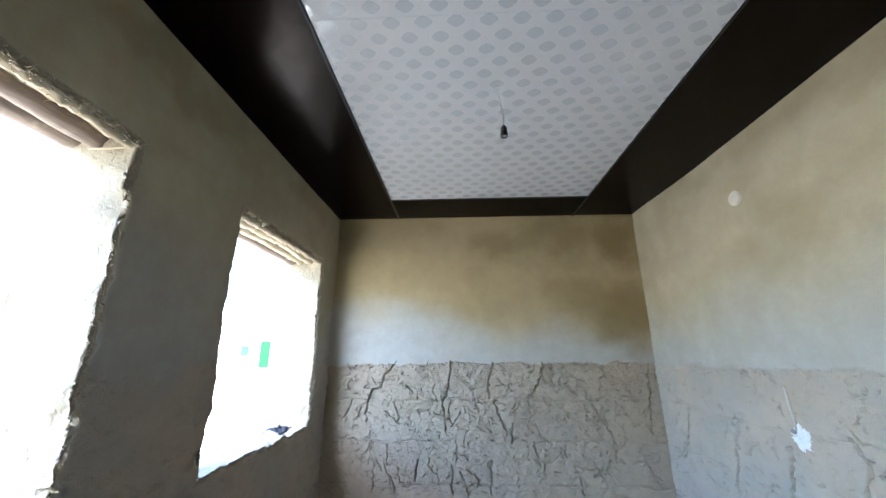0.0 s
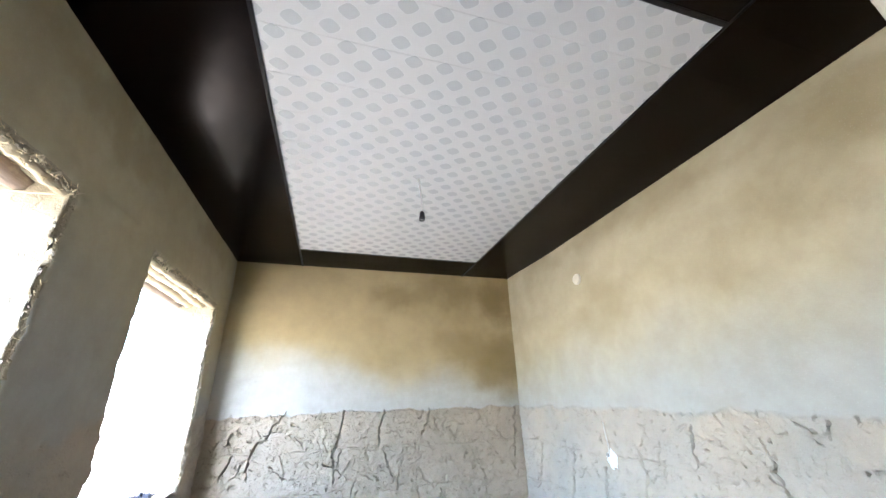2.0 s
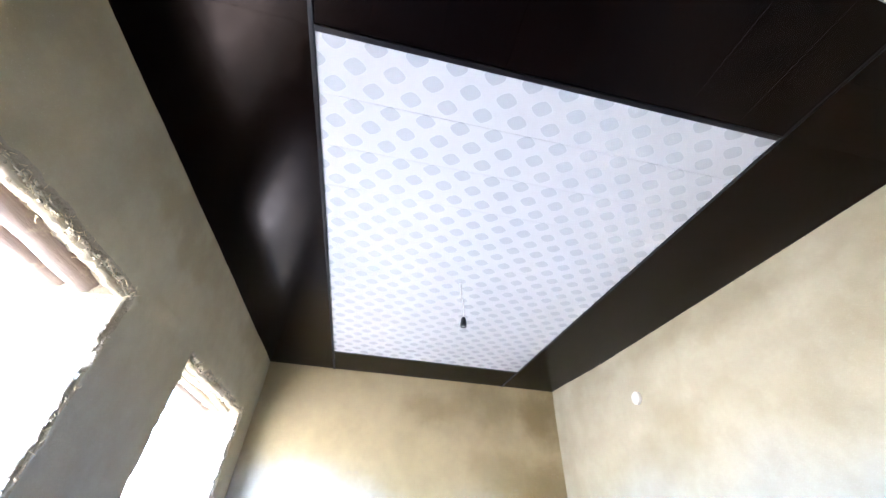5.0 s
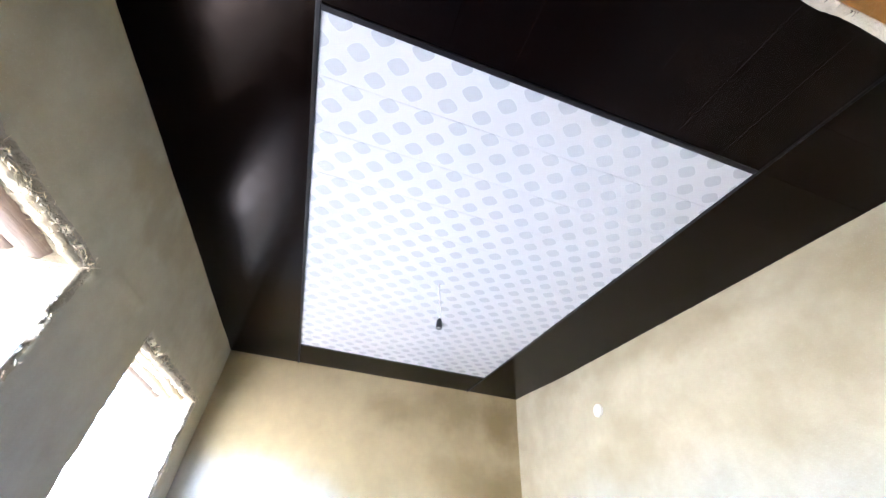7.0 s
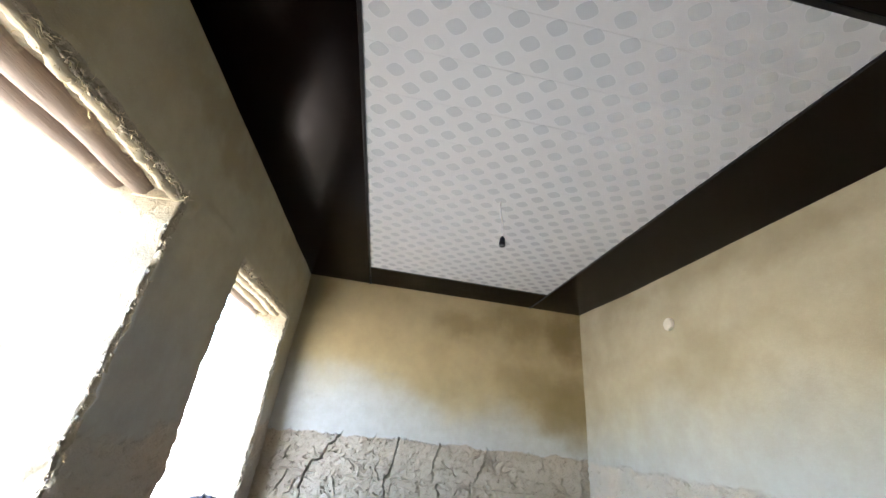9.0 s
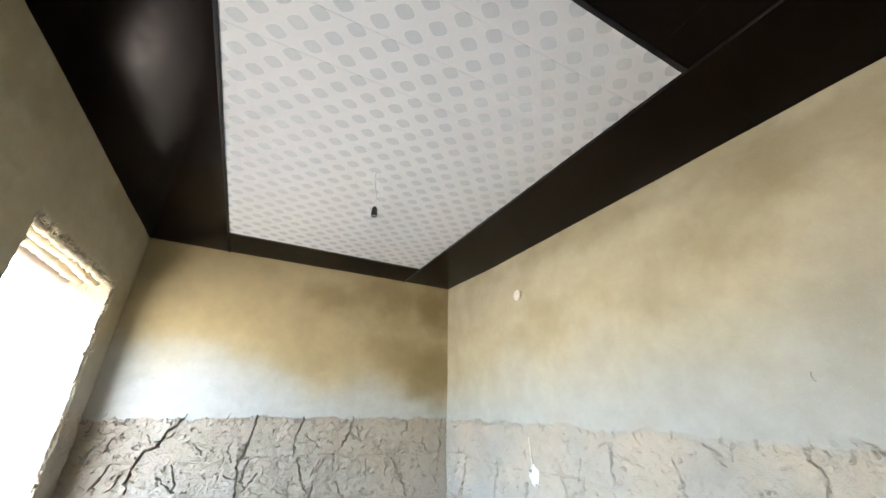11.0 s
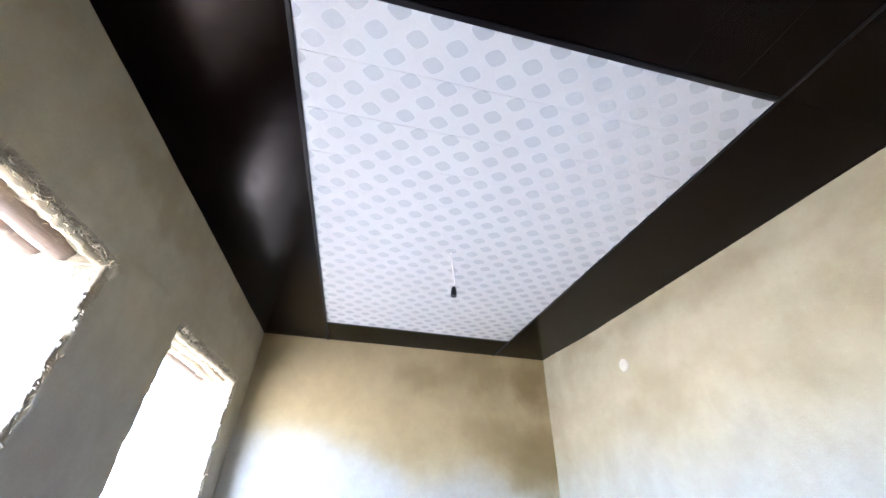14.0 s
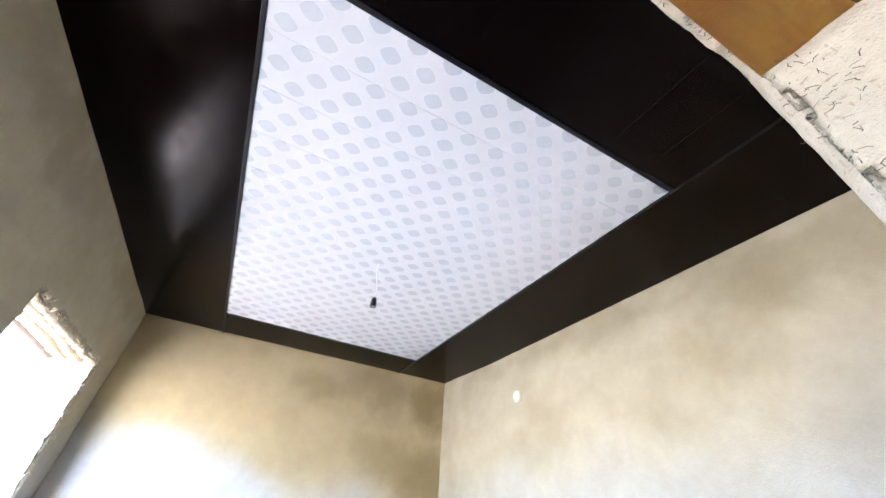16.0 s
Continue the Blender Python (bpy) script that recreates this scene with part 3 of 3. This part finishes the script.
# ---- window lintels: poles laid side by side, and straw in the mud ----
def pole(x, z, r, y0, y1, material, seed, label, rough=0.0, crook=0.0):
    n = 60
    rg = np.random.RandomState(seed)
    ph = rg.uniform(0, 6, 4)
    pts, rad = [], []
    for i in range(n):
        t = i / (n - 1)
        pts.append((x + 0.007 * math.sin(4 * t + ph[0]) + 0.003 * math.sin(13 * t + ph[1]) + crook * math.sin(9 * t + ph[2]), y0 + (y1 - y0) * t,
                    z + 0.006 * math.sin(5 * t + ph[2]) + 0.6 * crook * math.sin(11 * t + ph[0])))
        rad.append(r * (1.08 - 0.16 * t) * (1 + 0.05 * math.sin(17 * t + ph[3]) + 7 * crook * math.sin(7 * t + ph[1])))
    vs, fs = tube(pts, rad, 16, 0.02 + rough, seed)
    if rough:
        Q = np.array([v[:] for v in vs])
        vs = Q + (0.007 * fbm(Q, 38, 4, seed))[:, None] * np.array((0.5, 0.0, 1.0))
    return tagged(mesh_ob("lintel_pole", vs, fs, material), label, "pole", "poles over the openings")


def straw(name, spots, label, seed, size=(0.02, 0.06), material=None, slim=1.0):
    """Loose chopped straw stuck round given (centre, spread, count) spots."""
    rg = np.random.RandomState(seed)
    vs, fs = [], []
    for (c0, c1, spread, count) in spots:
        for _ in range(count):
            t = rg.rand()
            c = Vector(c0).lerp(Vector(c1), t) + Vector(rg.normal(0, 1, 3) * np.array(spread))
            d = Vector(rg.normal(0, 1, 3) * np.array((0.6, 1.0, 0.7))).normalized()
            l, w = rg.uniform(*size), slim * rg.uniform(0.0004, 0.0011)
            s = d.cross(Vector(rg.normal(0, 1, 3))).normalized() * w
            n2 = d.cross(s).normalized() * w
            b = len(vs)
            bend = n2 * rg.uniform(-4, 4)
            for p in (c - d * l / 2, c + bend, c + d * l / 2):
                vs += [p + s, p - s * 0.6 + n2, p - s * 0.6 - n2]
            for k in (0, 3):
                for q in range(3):
                    q2 = (q + 1) % 3
                    fs.append((b + k + q, b + k + q2, b + k + 3 + q2, b + k + 3 + q))
    return tagged(mesh_ob(name, vs, fs, material or M_STRAW, shade=False), label, "straw", kind="stuff")


def clods(name, c0, c1, spread, count, size, seed, label):
    """Small lumps of dried straw mud along a line."""
    rg = np.random.RandomState(seed)
    ico = bmesh.new()
    bmesh.ops.create_icosphere(ico, subdivisions=1, radius=1)
    base = np.array([v.co[:] for v in ico.verts])
    tri = [[v.index for v in f.verts] for f in ico.faces]
    ico.free()
    vs, fs = [], []
    for _ in range(count):
        c = np.array(Vector(c0).lerp(Vector(c1), rg.rand())) + rg.normal(0, 1, 3) * np.array(spread)
        r = rg.uniform(*size) * rg.uniform(0.5, 1.2, 3) * np.array((0.7, 1.5, 0.9))
        b = len(vs)
        vs += list(c + base * r * rg.uniform(0.65, 1.25, (len(base), 1)))
        fs += [tuple(b + q for q in f) for f in tri]
    return tagged(mesh_ob(name, vs, fs, M_STRAWMUD, shade=False), label, "mud", kind="stuff")


for k, (a, b, c, d) in enumerate((SIDE_DOOR, WINDOW)):
    clods("mud_crumbs", (-0.003, a, 2.118), (-0.003, b + 0.02, 2.118), (0.003, 0, 0.006), 150, (0.002, 0.006), 81 + k, "dried mud crumbs along the edge over an opening")
    clods("mud_crumbs", (-0.004, b + 0.004, c), (-0.004, b + 0.004, d), (0.003, 0.004, 0), 130, (0.002, 0.006), 91 + k, "dried mud crumbs down the edge of an opening")
    pole(-0.028, 2.120, 0.019, a - 0.09, b + 0.07, M_POLEMUD, 31 + k, "mud-smeared pale lintel pole over an unframed opening", 0.13, 0.002)
    if k:
        pole(-0.098, 2.136, 0.030, a - 0.10, b + 0.09, M_POLEMUD, 41, "crooked peeled branch laid as a lintel over a window opening", 0.02, 0.006)
        pole(-0.185, 2.146, 0.036, a - 0.10, b + 0.09, M_POLEMUD, 42, "crooked peeled branch laid as a lintel over a window opening", 0.02, 0.005)
    else:
        pole(-0.150, 2.140, 0.043, a - 0.10, b + 0.09, M_POLE, 41, "bare round brown lintel pole over an unframed opening")
    pole(-0.262, 2.150, 0.042, a - 0.10, b + 0.09, M_POLE, 51 + k, "bare round brown lintel pole over an unframed opening")
    straw("lintel_straw", [((0.004, a, 2.122), (0.004, b, 2.122), (0.006, 0.0, 0.012), 110), ((-0.02, a, 2.10), (-0.02, b, 2.10), (0.012, 0, 0.006), 90),
                           ((0.0, b, c), (0.0, b, d), (0.008, 0.006, 0), 60), ((-0.15, b - 0.004, c), (-0.15, b - 0.004, d), (0.09, 0.003, 0), 60)],
          "chopped straw sticking out of the mud round an opening", 61 + k, (0.008, 0.026))

# bark strip tying the near lintel poles
vs, fs = tube([(-0.17, 1.985, 2.098), (-0.12, 1.99, 2.10), (-0.06, 1.992, 2.104), (-0.01, 2.0, 2.115), (0.012, 2.015, 2.13)], [0.003, 0.004, 0.0045, 0.004, 0.002], 7, 0.15, 3)
tagged(mesh_ob("bark_strip", vs, fs, M_POLEMUD), "pale strip of bark hanging under the lintel poles", "bark strip")

# ---- doorway lintel and straw ----
lintel = tagged(new("door_lintel"), "orange-brown wooden boards spanning the rough doorway", "lintel")
for i in range(3):
    y1 = near_plane(0.8) - 0.004 - 0.0895 * i
    bm = bmesh.new()
    box(bm, (0.20, y1 - 0.089, 1.933), (1.43, y1, 1.972), 0.004)
    part("board", bm, M_PLANK, lintel)
lintel.matrix_world = Matrix.Translation((0.8, 0.7, 0)) @ pose(0, 0, 0, 0, 0, -1.15) @ Matrix.Translation((-0.8, -0.7, 0))


edge_y = near_plane(1.27)
straw("straw_flecks", [((1.267, edge_y - 0.035, 1.55), (1.267, edge_y - 0.035, 1.95), (0.002, 0.016, 0), 130),
                       ((1.267, edge_y - 0.14, 1.55), (1.267, edge_y - 0.14, 1.95), (0.002, 0.06, 0), 15),
                       ((1.0, edge_y + 0.004, 1.957), (1.27, edge_y - 0.006, 1.957), (0, 0.005, 0.003), 40)],
      "dark chaff pressed into the mud round the doorway", 71, (0.004, 0.011), M_CHAFF, 0.5)


# ---- things in the room ----
def pendant(x, y):
    root = tagged(new("pendant_lamp_holder"), "black bulb holder without bulb hanging on a thin white cable", "lamp holder")
    root.location = (x, y, H)
    pts = [(-0.018, 0.0, 0.004), (-0.016, 0.0, -0.03), (-0.010, 0.002, -0.08), (-0.001, 0.001, -0.13), (0.002, 0, -0.17), (0.0, 0, -0.215)]
    vs, fs = tube(pts, [0.0036] * 6, 8)
    mesh_ob("cable", vs, fs, M_CABLE, root)
    prof = [(r * 0.84, -0.205 + (z + 0.205) * 0.84) for r, z in [(0.004, -0.205), (0.008, -0.207), (0.012, -0.213), (0.0165, -0.222), (0.0175, -0.238), (0.0175, -0.243), (0.019, -0.244), (0.019, -0.272), (0.0165, -0.273), (0.0155, -0.252)]]
    vs = [(r * math.cos(a), r * math.sin(a), z) for r, z in prof for a in [2 * math.pi * i / 20 for i in range(20)]]
    fs = [(j * 20 + i, j * 20 + (i + 1) % 20, (j + 1) * 20 + (i + 1) % 20, (j + 1) * 20 + i) for j in range(len(prof) - 1) for i in range(20)]
    hold = mesh_ob("holder", vs, fs, M_BAKELITE, root)
    bm = bmesh.new()
    bmesh.ops.create_cone(bm, cap_ends=True, segments=20, radius1=0.0132, radius2=0.0132, depth=0.004, matrix=Matrix.Translation((0, 0, -0.252)))
    part("contact_plate", bm, M_BRASS, root, "pale metal contact plate")
    bm = bmesh.new()
    bmesh.ops.create_cone(bm, cap_ends=True, segments=16, radius1=0.007, radius2=0.006, depth=0.004, matrix=Matrix.Translation((-0.018, 0, -0.001)))
    part("grommet", bm, M_CABLE, root)
    return root


pendant(1.283, 2.352)


def junction_box(y, z):
    root = tagged(new("junction_box"), "round cream plastic junction box cover set in plaster", "junction box")
    root.location = (W - 0.006, y, z)
    turn = Matrix.Rotation(math.pi / 2, 4, "Y")
    bm = bmesh.new()
    bmesh.ops.create_cone(bm, cap_ends=True, segments=32, radius1=0.041, radius2=0.041, depth=0.024, matrix=turn)
    bmesh.ops.bevel(bm, geom=[e for e in bm.edges if len(e.link_faces) == 2 and e.calc_face_angle(0) > 1], offset=0.004, segments=2, affect="EDGES")
    part("cover", bm, M_COVER, root)


junction_box(2.855, 2.242)


def gypsum_dab(y, z):
    """A splashed dab of white gypsum with ragged edge, holding a cable end."""
    root = tagged(new("cable_outlet"), "cable end set in a splashed dab of white gypsum", "cable outlet")
    root.location = (W - 0.004, y, z)
    rg = np.random.RandomState(5)
    n, rings = 110, 7
    spike = np.abs(rg.normal(0, 0.15, n)) + 0.85 + 0.1 * np.sin(np.arange(n) * 0.31)
    vs, fs = [(-0.016, 0, 0)], []
    for k in range(1, rings + 1):
        t = k / rings
        for i in range(n):
            a = 2 * math.pi * i / n
            r = t * (1 + (spike[i] - 1) * t ** 2)
            h = 0.015 * (1 - t ** 2) * (0.7 + 0.3 * math.sin(9 * a + 5 * t)) - 0.004 * (t > 0.95)
            vs.append((-h, 0.046 * r * math.cos(a) - 0.006 * r * math.sin(a), 0.056 * r * math.sin(a)))
    fs += [(0, 1 + i, 1 + (i + 1) % n) for i in range(n)]
    for k in range(rings - 1):
        for i in range(n):
            a, b = 1 + k * n + i, 1 + k * n + (i + 1) % n
            fs.append((a, a + n, b + n, b))
    mesh_ob("dab", vs, fs, M_GYPSUM, root)
    vs, fs = tube([(-0.006, 0.02, 0.21), (-0.007, 0.016, 0.14), (-0.006, 0.008, 0.075), (-0.012, 0.003, 0.03)], [0.004, 0.0045, 0.0045, 0.004], 8, 0.1)
    mesh_ob("cable", vs, fs, M_CHASE, root, True)
    # solid grey disc, its colour stands in for the dark of the box recess
    bm = bmesh.new()
    bmesh.ops.create_cone(bm, cap_ends=True, segments=14, radius1=0.012, radius2=0.010, depth=0.006, matrix=Matrix.Translation((-0.016, 0.012, 0.022)) @ Matrix.Rotation(math.pi / 2, 4, "Y"))
    part("recess_disc", bm, M_DULL, root, "solid grey disc in place of the shaded recess of the cable box")


gypsum_dab(2.82, 1.065)

# bent wire hook in the plaster
pts = [(W - 0.012 - 0.006 * math.sin(a), 1.305 + 0.010 * math.cos(a), 1.56 + 0.017 * math.sin(a)) for a in [-1.25 + 0.19 * i for i in range(14)]]
vs, fs = tube(pts, [0.0020] * len(pts), 6)
tagged(mesh_ob("wire_hook", vs, fs, M_DULL), "small bent wire hook stuck in the plaster", "hook")


def rag(x, y, z):
    n = 26
    vs, fs = [], []
    P = np.array([(i / (n - 1) - 0.5, j / (n - 1) - 0.5, 0.3) for i in range(n) for j in range(n)])
    hgt = np.abs(fbm(P, 5, 4, 9)) * 0.035
    wob = fbm(P, 3, 3, 12) * 0.03
    for (a, b, _), h, w in zip(P, hgt, wob):
        vs.append((x + 0.13 * a + w, y + 0.20 * b - 0.5 * w, z + h * (1 - 2 * max(abs(a), abs(b)) ** 2) + 0.004))
    for i in range(n - 1):
        for j in range(n - 1):
            q = i * n + j
            fs.append((q, q + n, q + n + 1, q + 1))
    ob = mesh_ob("rag", vs, fs, M_RAG)
    so = ob.modifiers.new("thick", "SOLIDIFY")
    so.thickness = 0.004
    tagged(ob, "crumpled dark cloth lying on the window sill", "rag")


rag(-0.15, 3.56, 0.93)

# ---- outdoors ----
bm = bmesh.new()
bmesh.ops.create_grid(bm, x_segments=2, y_segments=2, size=600, matrix=Matrix.Translation((0, 0, -0.05)))
tagged(part("ground", bm, M_GROUND), "bare pale dusty ground", "ground", kind="structure")


def house():
    root = tagged(new("neighbour_house"), "limewashed low house with a green door and blue shutter", "house")
    root.location = (-12.0, 25.0, 0)
    bm = bmesh.new()
    box(bm, (-6, 0, -0.1), (4, 5, 3.0), 0.03)
    part("wall", bm, M_LIME, root)
    bm = bmesh.new()
    box(bm, (-6.2, -0.2, 3.0), (4.2, 5.2, 3.2), 0.03)
    part("roof", bm, M_LIME, root)
    bm = bmesh.new()
    box(bm, (-0.05, -0.06, 0.55), (0.62, 0.02, 2.25), 0.01)
    part("door", bm, M_GREEN, root, "green painted door")
    bm = bmesh.new()
    box(bm, (-1.35, -0.06, 1.3), (-0.82, 0.02, 1.95), 0.01)
    part("shutter", bm, M_BLUE, root, "blue painted shutter")


house()
